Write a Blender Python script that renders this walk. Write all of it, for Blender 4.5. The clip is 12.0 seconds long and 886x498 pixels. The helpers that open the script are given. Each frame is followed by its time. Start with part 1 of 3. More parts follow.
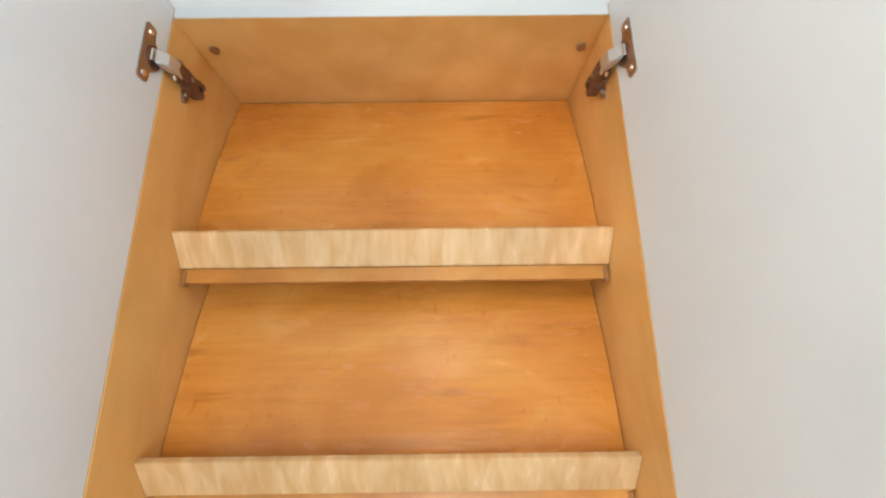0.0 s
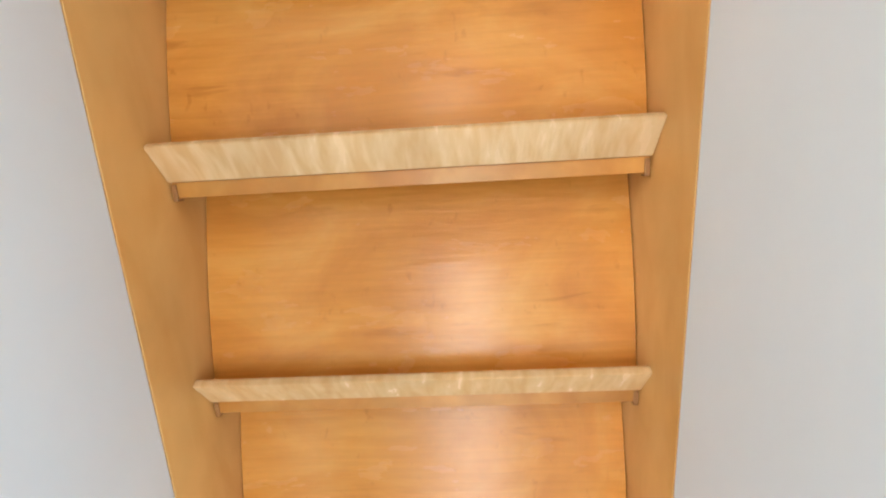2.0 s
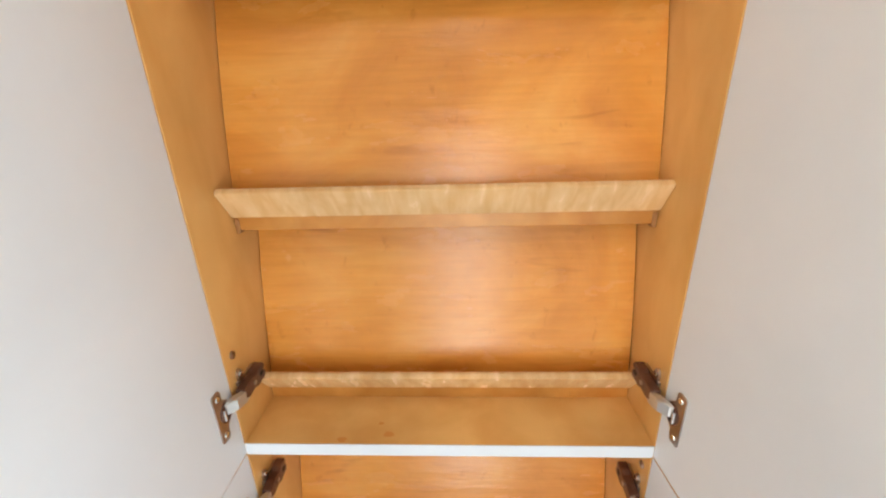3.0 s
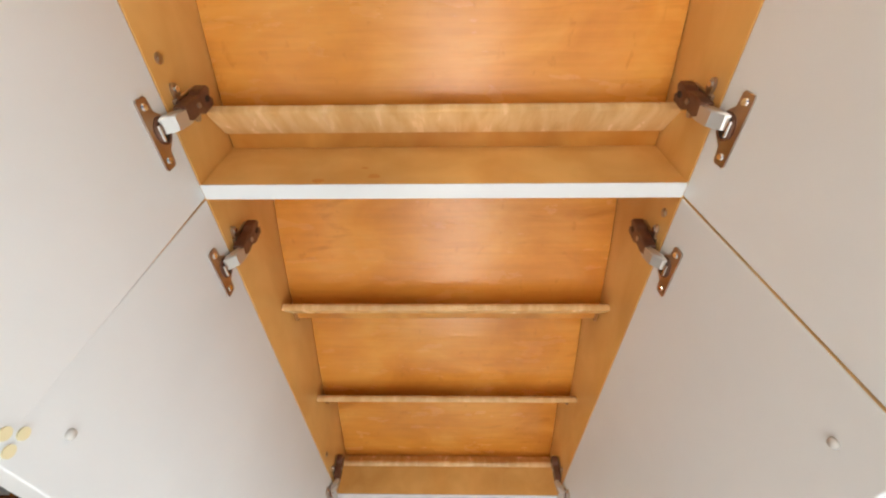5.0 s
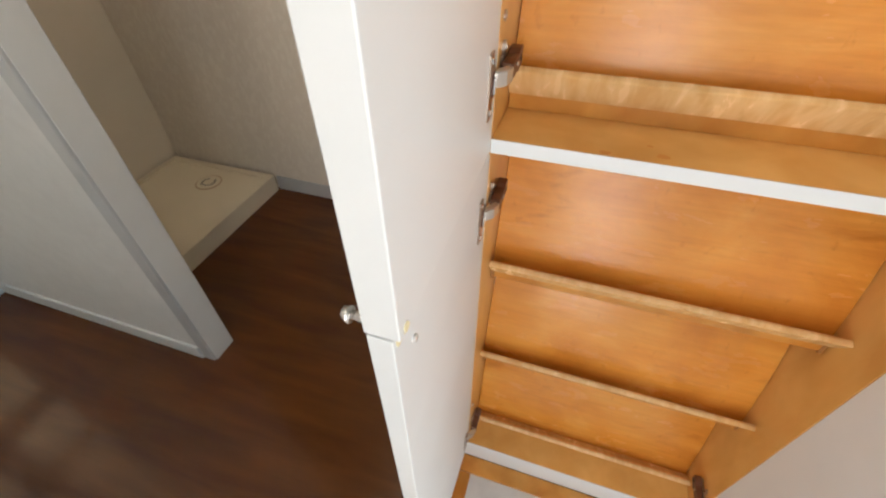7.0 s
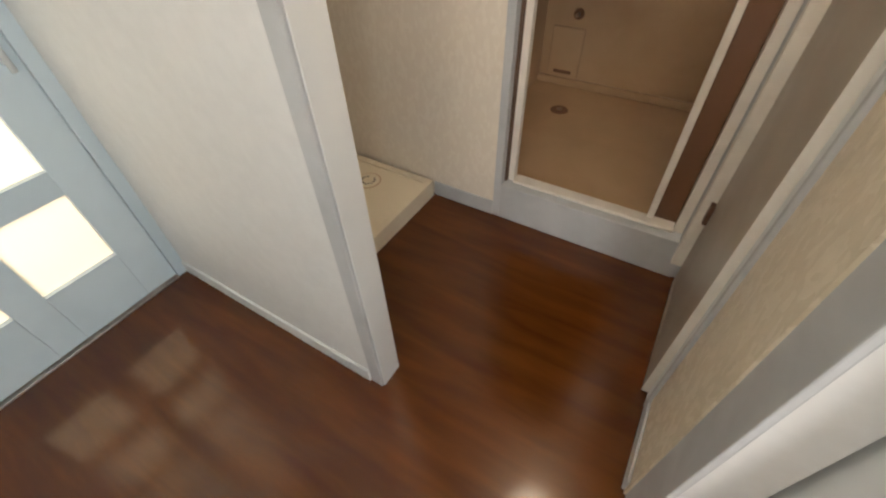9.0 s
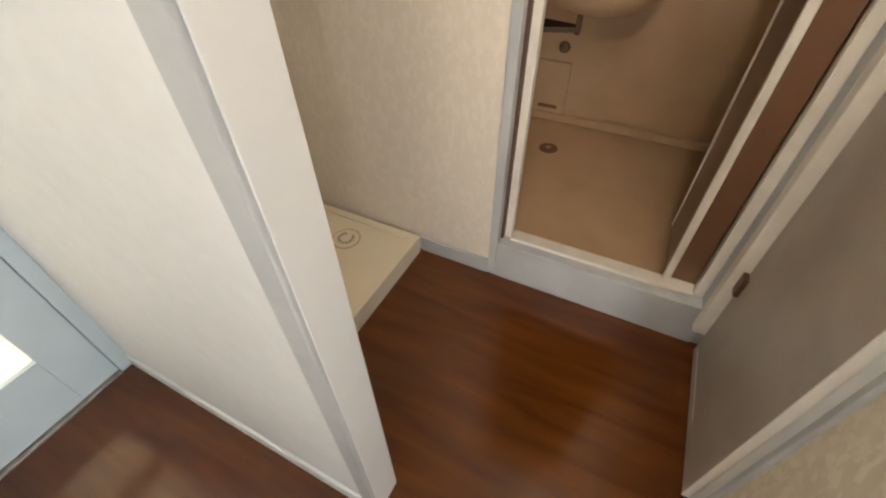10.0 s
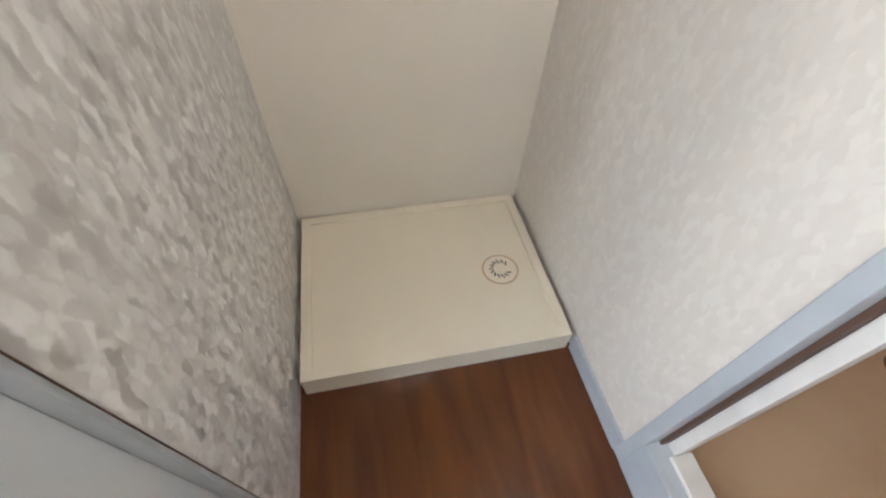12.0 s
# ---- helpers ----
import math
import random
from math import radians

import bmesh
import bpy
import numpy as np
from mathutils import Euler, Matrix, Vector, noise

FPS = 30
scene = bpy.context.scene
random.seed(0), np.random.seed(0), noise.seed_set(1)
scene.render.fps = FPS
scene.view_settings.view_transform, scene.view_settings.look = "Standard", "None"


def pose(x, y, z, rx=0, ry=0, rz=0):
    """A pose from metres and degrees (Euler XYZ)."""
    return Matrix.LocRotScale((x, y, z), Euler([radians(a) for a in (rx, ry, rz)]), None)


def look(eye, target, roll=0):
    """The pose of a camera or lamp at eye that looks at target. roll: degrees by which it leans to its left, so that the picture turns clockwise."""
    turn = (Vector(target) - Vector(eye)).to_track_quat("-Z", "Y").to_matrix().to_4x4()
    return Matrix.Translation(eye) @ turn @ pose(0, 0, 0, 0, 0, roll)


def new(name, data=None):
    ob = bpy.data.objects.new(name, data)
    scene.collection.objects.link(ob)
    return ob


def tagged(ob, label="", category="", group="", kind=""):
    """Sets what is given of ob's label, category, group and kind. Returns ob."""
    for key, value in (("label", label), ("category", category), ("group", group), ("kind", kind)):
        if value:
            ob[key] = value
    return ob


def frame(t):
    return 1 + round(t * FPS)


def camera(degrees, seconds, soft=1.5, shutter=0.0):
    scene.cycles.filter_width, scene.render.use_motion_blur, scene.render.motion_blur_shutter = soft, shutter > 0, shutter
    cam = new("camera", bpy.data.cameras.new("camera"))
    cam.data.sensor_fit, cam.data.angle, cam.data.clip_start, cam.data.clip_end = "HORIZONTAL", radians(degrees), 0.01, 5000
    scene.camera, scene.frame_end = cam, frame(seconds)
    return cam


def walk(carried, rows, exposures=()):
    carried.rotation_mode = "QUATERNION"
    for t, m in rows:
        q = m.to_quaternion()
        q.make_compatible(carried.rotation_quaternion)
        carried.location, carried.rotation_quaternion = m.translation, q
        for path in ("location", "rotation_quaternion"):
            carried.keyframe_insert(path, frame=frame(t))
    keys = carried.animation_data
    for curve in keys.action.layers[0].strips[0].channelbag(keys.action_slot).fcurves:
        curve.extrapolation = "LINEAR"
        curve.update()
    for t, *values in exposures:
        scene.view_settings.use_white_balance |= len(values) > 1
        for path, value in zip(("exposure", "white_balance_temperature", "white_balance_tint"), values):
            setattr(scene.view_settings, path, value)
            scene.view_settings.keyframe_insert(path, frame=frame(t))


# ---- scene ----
cam = camera(93.6, 12.0, soft=2.2)

PATH = [
    (0, (0.069, -0.503, 1.798), (0.077, 1.43, 2.312), -0.7),
    (0.5, (0.074, -0.471, 1.769), (0.075, 1.502, 2.096), -1.2),
    (1, (0.079, -0.45, 1.738), (0.094, 1.548, 1.835), -1.2),
    (1.5, (0.085, -0.439, 1.691), (0.011, 1.553, 1.528), -1.9),
    (2, (0.074, -0.449, 1.645), (-0.026, 1.501, 1.212), -3.3),
    (2.5, (0.057, -0.481, 1.578), (-0.032, 1.441, 1.032), -2.3),
    (3, (0.03, -0.492, 1.479), (-0.06, 1.368, 0.749), -1.8),
    (5, (0.012, -0.474, 1.241), (-0.025, 1.063, -0.038), -1.0),
    (5.5, (0.006, -0.476, 1.215), (-0.025, 0.968, -0.169), -1.0),
    (6, (-0.011, -0.485, 1.223), (-0.077, 0.933, -0.186), -0.9),
    (6.5, (-0.104, -0.504, 1.24), (-0.333, 0.923, -0.143), -0.9),
    (7, (-0.213, -0.53, 1.248), (-0.684, 0.85, -0.121), -0.7),
    (7.5, (-0.333, -0.581, 1.266), (-1.042, 0.7, -0.096), 0.1),
    (7.7, (-0.384, -0.604, 1.269), (-1.186, 0.625, -0.09), 0.5),
    (9.3, (-0.768, -0.391, 1.285), (-1.502, 0.804, -0.14), -3.3),
    (9.5, (-0.827, -0.336, 1.297), (-1.519, 0.911, -0.105), -3.0),
    (10, (-0.9, -0.238, 1.291), (-1.56, 1.041, -0.098), -0.8),
    (10.5, (-0.958, -0.048, 1.273), (-1.841, 1.053, -0.143), -1.7),
    (11, (-0.997, 0.122, 1.247), (-2.086, 1.022, -0.169), 2.0),
    (11.5, (-1.069, 0.254, 1.229), (-2.218, 0.86, -0.291), 3.7),
    (12, (-1.094, 0.345, 1.218), (-2.326, 0.657, -0.326), 3.3),
]
EXPOSURES = [(0, 0.30, 6200, 3), (0.5, 0.30, 6100, 3), (2, 0.32, 6000, 3), (3, 0.30, 6700, 8), (5, 0.2, 7400, 11), (6.2, 0.22, 7400, 12), (7.5, 0.12, 7400, 11), (9.5, 1.0, 7500, 12), (10.5, 1.1, 7500, 12), (11.3, 1.35, 6600, 10), (12, 1.65, 5600, 8)]
walk(cam, [(t, look(eye, target, roll)) for t, eye, target, roll in PATH], EXPOSURES)

# ---- world and lights ----
world = bpy.data.worlds.new("sky")
scene.world = world
world.use_nodes = True
wn = world.node_tree
sky = wn.nodes.new("ShaderNodeTexSky")
sky.sky_type, sky.sun_disc = "NISHITA", False
sky.sun_elevation, sky.sun_rotation = radians(42), radians(-60)
wn.links.new(sky.outputs[0], wn.nodes["Background"].inputs[0])
wn.nodes["Background"].inputs[1].default_value = 0.12


def lamp(name, kind, m, energy, colour, size=0.2, size_y=0.0):
    d = bpy.data.lights.new(name, kind)
    d.energy, d.color = energy, colour
    if kind == "AREA":
        d.shape, d.size, d.size_y = ("RECTANGLE", size, size_y) if size_y else ("DISK", size, size)
    elif kind == "SUN":
        d.angle = size
    else:
        d.shadow_soft_size = size
    ob = new(name, d)
    ob.matrix_world = m
    return ob


lamp("sun", "SUN", look((-6, -3, 6), (0, 0, 0)), 2.5, (1.0, 0.95, 0.88), radians(0.5))
lamp("living_room_daylight", "AREA", look((-2.85, -0.5, 1.25), (0, -0.5, 1.05)), 19, (0.90, 0.96, 1.0), 1.1, 2.0)
lamp("entrance_daylight", "AREA", look((0.06, -1.65, 0.95), (0.05, 0, 0.85)), 13.5, (0.97, 0.98, 1.0), 0.36, 1.9)
lamp("side_window_daylight", "AREA", look((1.12, -0.62, 0.95), (-1, -0.40, 0.80)), 9, (0.78, 0.90, 1.0), 0.45, 1.7)
# Unseen hall source, added and set where its floor glint stays hidden.
lamp("unseen_hall_bulb", "POINT", pose(-0.82, -1.02, 2.17), 9.5, (1.0, 0.93, 0.84), 0.055)
# Unseen entrance fill, added to lift the cabinet and warm the hall floor.
lamp("entrance_fill", "POINT", pose(0.05, -0.60, 2.17), 1.8, (1.0, 0.88, 0.74), 0.12)
# Unseen washroom fill, added to brighten the room; its glint is kept hidden.
lamp("washroom_fill", "POINT", pose(-0.60, 0.47, 2.27), 7.6, (1.0, 0.85, 0.71), 0.10)


# ---- materials ----
def material(name, colour, rough=0.5, metal=0.0):
    m = bpy.data.materials.new(name)
    m.use_nodes = True
    b = m.node_tree.nodes["Principled BSDF"]
    b.inputs["Base Color"].default_value = (*colour, 1)
    b.inputs["Roughness"].default_value = rough
    b.inputs["Metallic"].default_value = metal
    return m


def varied(name, dark, light, scale, rough=0.5, stretch=(1, 1, 1), bump=0.0, bump_scale=None, detail=6.0, rough_var=0.0,
           blotch=0.0, blotch_scale=3.0, low=0.35, high=0.65, turn=False):
    """A painted or grained surface: a stretched noise between two colours, with broad blotches and fine relief."""
    m = material(name, light, rough)
    nt, b = m.node_tree, m.node_tree.nodes["Principled BSDF"]
    tc = nt.nodes.new("ShaderNodeTexCoord")
    mp = nt.nodes.new("ShaderNodeMapping")
    mp.inputs["Scale"].default_value = stretch
    oi = nt.nodes.new("ShaderNodeObjectInfo")
    add = nt.nodes.new("ShaderNodeVectorMath")
    mul = nt.nodes.new("ShaderNodeVectorMath")
    mul.operation = "SCALE"
    mul.inputs["Scale"].default_value = 7.0
    comb = nt.nodes.new("ShaderNodeCombineXYZ")
    for k in range(3):
        nt.links.new(oi.outputs["Random"], comb.inputs[k])
    nt.links.new(comb.outputs[0], mul.inputs[0])
    nt.links.new(tc.outputs["Object"], add.inputs[0])
    nt.links.new(mul.outputs[0], add.inputs[1])
    nt.links.new(add.outputs[0], mp.inputs[0])
    n = nt.nodes.new("ShaderNodeTexNoise")
    n.inputs["Scale"].default_value, n.inputs["Detail"].default_value = scale, detail
    n.inputs["Distortion"].default_value = 0.4
    nt.links.new(mp.outputs[0], n.inputs["Vector"])
    ramp = nt.nodes.new("ShaderNodeValToRGB")
    ramp.color_ramp.elements[0].position, ramp.color_ramp.elements[1].position = low, high
    ramp.color_ramp.elements[0].color, ramp.color_ramp.elements[1].color = (*dark, 1), (*light, 1)
    nt.links.new(n.outputs["Fac"], ramp.inputs[0])
    out = ramp.outputs[0]
    if blotch:
        n2 = nt.nodes.new("ShaderNodeTexNoise")
        n2.inputs["Scale"].default_value, n2.inputs["Detail"].default_value = blotch_scale, 3.0
        nt.links.new(add.outputs[0], n2.inputs["Vector"])
        mr = nt.nodes.new("ShaderNodeMapRange")
        mr.inputs["From Min"].default_value, mr.inputs["From Max"].default_value = 0.3, 0.7
        mr.inputs["To Min"].default_value, mr.inputs["To Max"].default_value = 1 - blotch, 1.0
        nt.links.new(n2.outputs["Fac"], mr.inputs["Value"])
        mix = nt.nodes.new("ShaderNodeMix")
        mix.data_type, mix.blend_type = "RGBA", "MULTIPLY"
        mix.inputs["Factor"].default_value = 1.0
        nt.links.new(out, mix.inputs["A"])
        nt.links.new(mr.outputs[0], mix.inputs["B"])
        out = mix.outputs["Result"]
    nt.links.new(out, b.inputs["Base Color"])
    if rough_var:
        mr = nt.nodes.new("ShaderNodeMapRange")
        mr.inputs["To Min"].default_value, mr.inputs["To Max"].default_value = rough - rough_var, rough + rough_var
        nt.links.new(n.outputs["Fac"], mr.inputs["Value"])
        nt.links.new(mr.outputs[0], b.inputs["Roughness"])
    if bump:
        n3 = nt.nodes.new("ShaderNodeTexNoise")
        n3.inputs["Scale"].default_value, n3.inputs["Detail"].default_value = bump_scale or scale, 4.0
        nt.links.new(mp.outputs[0], n3.inputs["Vector"])
        bp = nt.nodes.new("ShaderNodeBump")
        bp.inputs["Strength"].default_value, bp.inputs["Distance"].default_value = bump, 0.002
        nt.links.new(n3.outputs["Fac"], bp.inputs["Height"])
        nt.links.new(bp.outputs[0], b.inputs["Normal"])
    return m


def plywood(name, dark, mid, light):
    """Varnished rotary-cut veneer: cloudy mottles, fine sideways grain, a few darker wisps and a rippled gloss."""
    m = material(name, mid, 0.26)
    nt, b = m.node_tree, m.node_tree.nodes["Principled BSDF"]
    tc, oi = nt.nodes.new("ShaderNodeTexCoord"), nt.nodes.new("ShaderNodeObjectInfo")
    shift = nt.nodes.new("ShaderNodeVectorMath")
    shift.operation = "MULTIPLY_ADD"
    shift.inputs[1].default_value = (11.0, 7.0, 5.0)
    comb = nt.nodes.new("ShaderNodeCombineXYZ")
    for k in range(3):
        nt.links.new(oi.outputs["Random"], comb.inputs[k])
    nt.links.new(comb.outputs[0], shift.inputs[0])
    nt.links.new(tc.outputs["Object"], shift.inputs[2])

    def noise(stretch, scale, detail, rough=0.55, bend=0.3):
        mp = nt.nodes.new("ShaderNodeMapping")
        mp.inputs["Scale"].default_value = stretch
        nt.links.new(shift.outputs[0], mp.inputs[0])
        n = nt.nodes.new("ShaderNodeTexNoise")
        n.inputs["Scale"].default_value, n.inputs["Detail"].default_value = scale, detail
        n.inputs["Roughness"].default_value, n.inputs["Distortion"].default_value = rough, bend
        nt.links.new(mp.outputs[0], n.inputs["Vector"])
        return n.outputs["Fac"]

    def ramp(fac, stops):
        r = nt.nodes.new("ShaderNodeValToRGB")
        while len(r.color_ramp.elements) < len(stops):
            r.color_ramp.elements.new(0.5)
        for e, (p, c) in zip(r.color_ramp.elements, stops):
            e.position, e.color = p, (*c, 1)
        nt.links.new(fac, r.inputs[0])
        return r.outputs[0]

    def times(a, c, how="MULTIPLY"):
        mix = nt.nodes.new("ShaderNodeMix")
        mix.data_type, mix.blend_type = "RGBA", how
        mix.inputs["Factor"].default_value = 1.0
        nt.links.new(a, mix.inputs["A"])
        nt.links.new(c, mix.inputs["B"])
        return mix.outputs["Result"]

    base = ramp(noise((1.0, 1.0, 1.7), 4.2, 5.0, 0.6, 0.9), [(0.28, dark), (0.50, mid), (0.72, light)])
    grain = ramp(noise((0.5, 1, 9.0), 14, 6.0), [(0.30, (0.90, 0.87, 0.82)), (0.62, (1, 1, 1))])
    wisps = ramp(noise((0.55, 1, 2.4), 6.5, 3.0, 0.5, 1.6), [(0.22, (0.72, 0.62, 0.50)), (0.36, (1, 1, 1))])
    specks = ramp(noise((1, 1, 0.55), 60, 2.0), [(0.24, (0.86, 0.80, 0.72)), (0.34, (1, 1, 1))])
    nt.links.new(times(times(times(base, grain), wisps), specks), b.inputs["Base Color"])
    mr = nt.nodes.new("ShaderNodeMapRange")
    mr.inputs["To Min"].default_value, mr.inputs["To Max"].default_value = 0.17, 0.34
    nt.links.new(noise((1, 1, 3.0), 9, 4.0), mr.inputs["Value"])
    nt.links.new(mr.outputs[0], b.inputs["Roughness"])
    bp = nt.nodes.new("ShaderNodeBump")
    bp.inputs["Strength"].default_value, bp.inputs["Distance"].default_value = 0.45, 0.0016
    nt.links.new(noise((0.45, 1, 3.2), 26, 3.0), bp.inputs["Height"])
    nt.links.new(bp.outputs[0], b.inputs["Normal"])
    return m


PLY = plywood("honey_plywood", (0.60, 0.215, 0.032), (0.72, 0.290, 0.050), (0.80, 0.375, 0.085))
PLY_SIDE = varied("honey_plywood_side", (0.76, 0.40, 0.115), (0.86, 0.51, 0.175), 6, 0.34, (2.2, 2.2, 1), 0.10, 9, blotch=0.16, blotch_scale=5.0)
MAPLE = varied("figured_maple", (0.76, 0.46, 0.20), (0.87, 0.60, 0.31), 11, 0.25, (5, 1, 1.4), 1.0, 15, rough_var=0.08, blotch=0.14, blotch_scale=9, low=0.38, high=0.62)
WOODTRIM = varied("honey_wood_trim", (0.58, 0.22, 0.035), (0.74, 0.34, 0.075), 6, 0.35, (2, 2, 2), 0.08, 12, blotch=0.3, blotch_scale=9)
MELAMINE = varied("white_melamine", (0.71, 0.745, 0.765), (0.76, 0.795, 0.815), 3, 0.42, bump=0.06, bump_scale=160)
PAINT = varied("white_wallpaper", (0.755, 0.775, 0.79), (0.785, 0.805, 0.82), 26, 0.6, bump=0.03, bump_scale=90, blotch=0.03)
CREAM = varied("cream_wallpaper", (0.76, 0.70, 0.62), (0.80, 0.74, 0.66), 22, 0.45, bump=0.22, bump_scale=70, blotch=0.05, low=0.3, high=0.7)
GLOSSWALL = varied("cream_splash_panel", (0.80, 0.75, 0.66), (0.83, 0.78, 0.69), 3, 0.22, bump=0.05, bump_scale=5)
TRIM = varied("grey_trim", (0.46, 0.49, 0.52), (0.53, 0.56, 0.59), 8, 0.38, blotch=0.06)
DOORBLUE = varied("pale_blue_door_paint", (0.58, 0.70, 0.78), (0.63, 0.75, 0.83), 4, 0.4, blotch=0.05)
TOILETDOOR = varied("grey_beige_door_sheet", (0.42, 0.38, 0.33), (0.50, 0.46, 0.40), 5, 0.35, blotch=0.12, blotch_scale=2)
PANMAT = varied("cream_plastic", (0.81, 0.745, 0.60), (0.84, 0.775, 0.63), 4, 0.28, bump=0.04, bump_scale=40)
BATHMAT = varied("beige_bath_plastic", (0.52, 0.36, 0.22), (0.58, 0.41, 0.26), 4, 0.3, blotch=0.08)
ALU = varied("white_aluminium", (0.70, 0.67, 0.62), (0.78, 0.75, 0.70), 10, 0.35)
VINYL = varied("grey_vinyl_floor", (0.62, 0.63, 0.63), (0.71, 0.72, 0.72), 18, 0.35, bump=0.1, bump_scale=60, blotch=0.08)
PLASTER = varied("plain_white_ceiling", (0.74, 0.74, 0.73), (0.80, 0.80, 0.79), 30, 0.8, bump=0.3, bump_scale=90)
NICKEL = varied("worn_nickel", (0.40, 0.34, 0.30), (0.54, 0.47, 0.42), 30, 0.28)
NICKEL.node_tree.nodes["Principled BSDF"].inputs["Metallic"].default_value = 1.0
BRONZE = varied("brown_hinge_plate", (0.15, 0.080, 0.058), (0.22, 0.120, 0.085), 40, 0.42)
BRONZE.node_tree.nodes["Principled BSDF"].inputs["Metallic"].default_value = 0.7
LINK = material("satin_steel_link", (0.66, 0.64, 0.61), 0.32, 0.8)
CLIP = material("brown_plastic_clip", (0.36, 0.16, 0.05), 0.4)
CHROME = material("bright_chrome", (0.82, 0.80, 0.78), 0.12, 1.0)
DARK = material("dark_hole", (0.03, 0.02, 0.015), 0.8)
# Dark brown: shade of the bath casing recess, also the basin bracket.
SHADE_BROWN = material("recess_shade_and_bracket_brown", (0.10, 0.055, 0.035), 0.6)
FELT = material("yellowed_felt_pad", (0.77, 0.69, 0.44), 0.7)
BUMPER = material("clear_rubber_bumper", (0.80, 0.79, 0.76), 0.15)
BUMPER.node_tree.nodes["Principled BSDF"].inputs["Transmission Weight"].default_value = 0.25
FROST = bpy.data.materials.new("frosted_glass")
FROST.use_nodes = True
fn = FROST.node_tree
fn.nodes.clear()
f_out, f_mix = fn.nodes.new("ShaderNodeOutputMaterial"), fn.nodes.new("ShaderNodeMixShader")
f_tr, f_gl = fn.nodes.new("ShaderNodeBsdfTranslucent"), fn.nodes.new("ShaderNodeBsdfGlossy")
f_tr.inputs["Color"].default_value = (0.70, 0.66, 0.585, 1)
f_gl.inputs["Roughness"].default_value = 0.15
f_mix.inputs[0].default_value = 0.06
fn.links.new(f_tr.outputs[0], f_mix.inputs[1])
fn.links.new(f_gl.outputs[0], f_mix.inputs[2])
fn.links.new(f_mix.outputs[0], f_out.inputs[0])
SMOKE = material("brown_bath_door_sheet", (0.17, 0.085, 0.045), 0.3)
STAIN = material("faint_brown_stain", (0.66, 0.285, 0.058), 0.35)


def flakes(name, dark, light, tilt_by, rough):
    """Trowelled wallpaper: short leaning flakes, half glossy."""
    m = material(name, light, rough)
    nt, b = m.node_tree, m.node_tree.nodes["Principled BSDF"]
    tc = nt.nodes.new("ShaderNodeTexCoord")
    mp = nt.nodes.new("ShaderNodeMapping")
    mp.inputs["Scale"].default_value = (1.15, 1.15, 0.58)
    mp.inputs["Rotation"].default_value = (0, radians(20), 0)
    warp = nt.nodes.new("ShaderNodeTexNoise")
    warp.inputs["Scale"].default_value = 42
    nt.links.new(tc.outputs["Object"], warp.inputs["Vector"])
    sc = nt.nodes.new("ShaderNodeVectorMath")
    sc.operation, sc.inputs["Scale"].default_value = "SCALE", 0.022
    nt.links.new(warp.outputs["Color"], sc.inputs[0])
    ad = nt.nodes.new("ShaderNodeVectorMath")
    nt.links.new(tc.outputs["Object"], ad.inputs[0])
    nt.links.new(sc.outputs[0], ad.inputs[1])
    nt.links.new(ad.outputs[0], mp.inputs[0])
    v = nt.nodes.new("ShaderNodeTexVoronoi")
    v.feature = "SMOOTH_F1"
    v.inputs["Smoothness"].default_value = 0.62
    v.inputs["Scale"].default_value = 66
    nt.links.new(mp.outputs[0], v.inputs["Vector"])
    bw = nt.nodes.new("ShaderNodeRGBToBW")
    nt.links.new(v.outputs["Color"], bw.inputs[0])
    ramp = nt.nodes.new("ShaderNodeValToRGB")
    ramp.color_ramp.elements[0].position, ramp.color_ramp.elements[1].position = 0.42, 0.66
    ramp.color_ramp.elements[0].color, ramp.color_ramp.elements[1].color = (*dark, 1), (*light, 1)
    nt.links.new(bw.outputs[0], ramp.inputs[0])
    nt.links.new(ramp.outputs[0], b.inputs["Base Color"])
    geo = nt.nodes.new("ShaderNodeNewGeometry")
    tilt = nt.nodes.new("ShaderNodeVectorMath")
    tilt.operation = "MULTIPLY_ADD"
    tilt.inputs[1].default_value = (tilt_by, tilt_by, tilt_by)
    tilt.inputs[2].default_value = (-tilt_by / 2, -tilt_by / 2, -tilt_by / 2)
    nt.links.new(v.outputs["Color"], tilt.inputs[0])
    lean = nt.nodes.new("ShaderNodeVectorMath")
    nt.links.new(geo.outputs["Normal"], lean.inputs[0])
    nt.links.new(tilt.outputs[0], lean.inputs[1])
    unit = nt.nodes.new("ShaderNodeVectorMath")
    unit.operation = "NORMALIZE"
    nt.links.new(lean.outputs[0], unit.inputs[0])
    bp = nt.nodes.new("ShaderNodeBump")
    bp.inputs["Strength"].default_value, bp.inputs["Distance"].default_value = 0.2, 0.002
    nt.links.new(bw.outputs[0], bp.inputs["Height"])
    nt.links.new(unit.outputs[0], bp.inputs["Normal"])
    nt.links.new(bp.outputs[0], b.inputs["Normal"])
    return m


FLAKES = flakes("trowelled_wallpaper", (0.755, 0.74, 0.71), (0.87, 0.865, 0.84), 0.52, 0.3)
FLAKES_BEIGE = flakes("beige_trowelled_wallpaper", (0.68, 0.61, 0.49), (0.78, 0.71, 0.59), 0.24, 0.5)
FLAKES_CREAM = flakes("cream_relief_wallpaper", (0.775, 0.72, 0.645), (0.815, 0.765, 0.69), 0.10, 0.5)


def floor_wood(name, dark, light):
    m = varied(name, dark, light, 2.5, 0.15, (1, 7, 1), 0.06, 5, detail=3, blotch=0.2, blotch_scale=2.5, rough_var=0.02, low=0.3, high=0.7)
    m.node_tree.nodes["Principled BSDF"].inputs["Specular IOR Level"].default_value = 0.5
    return m


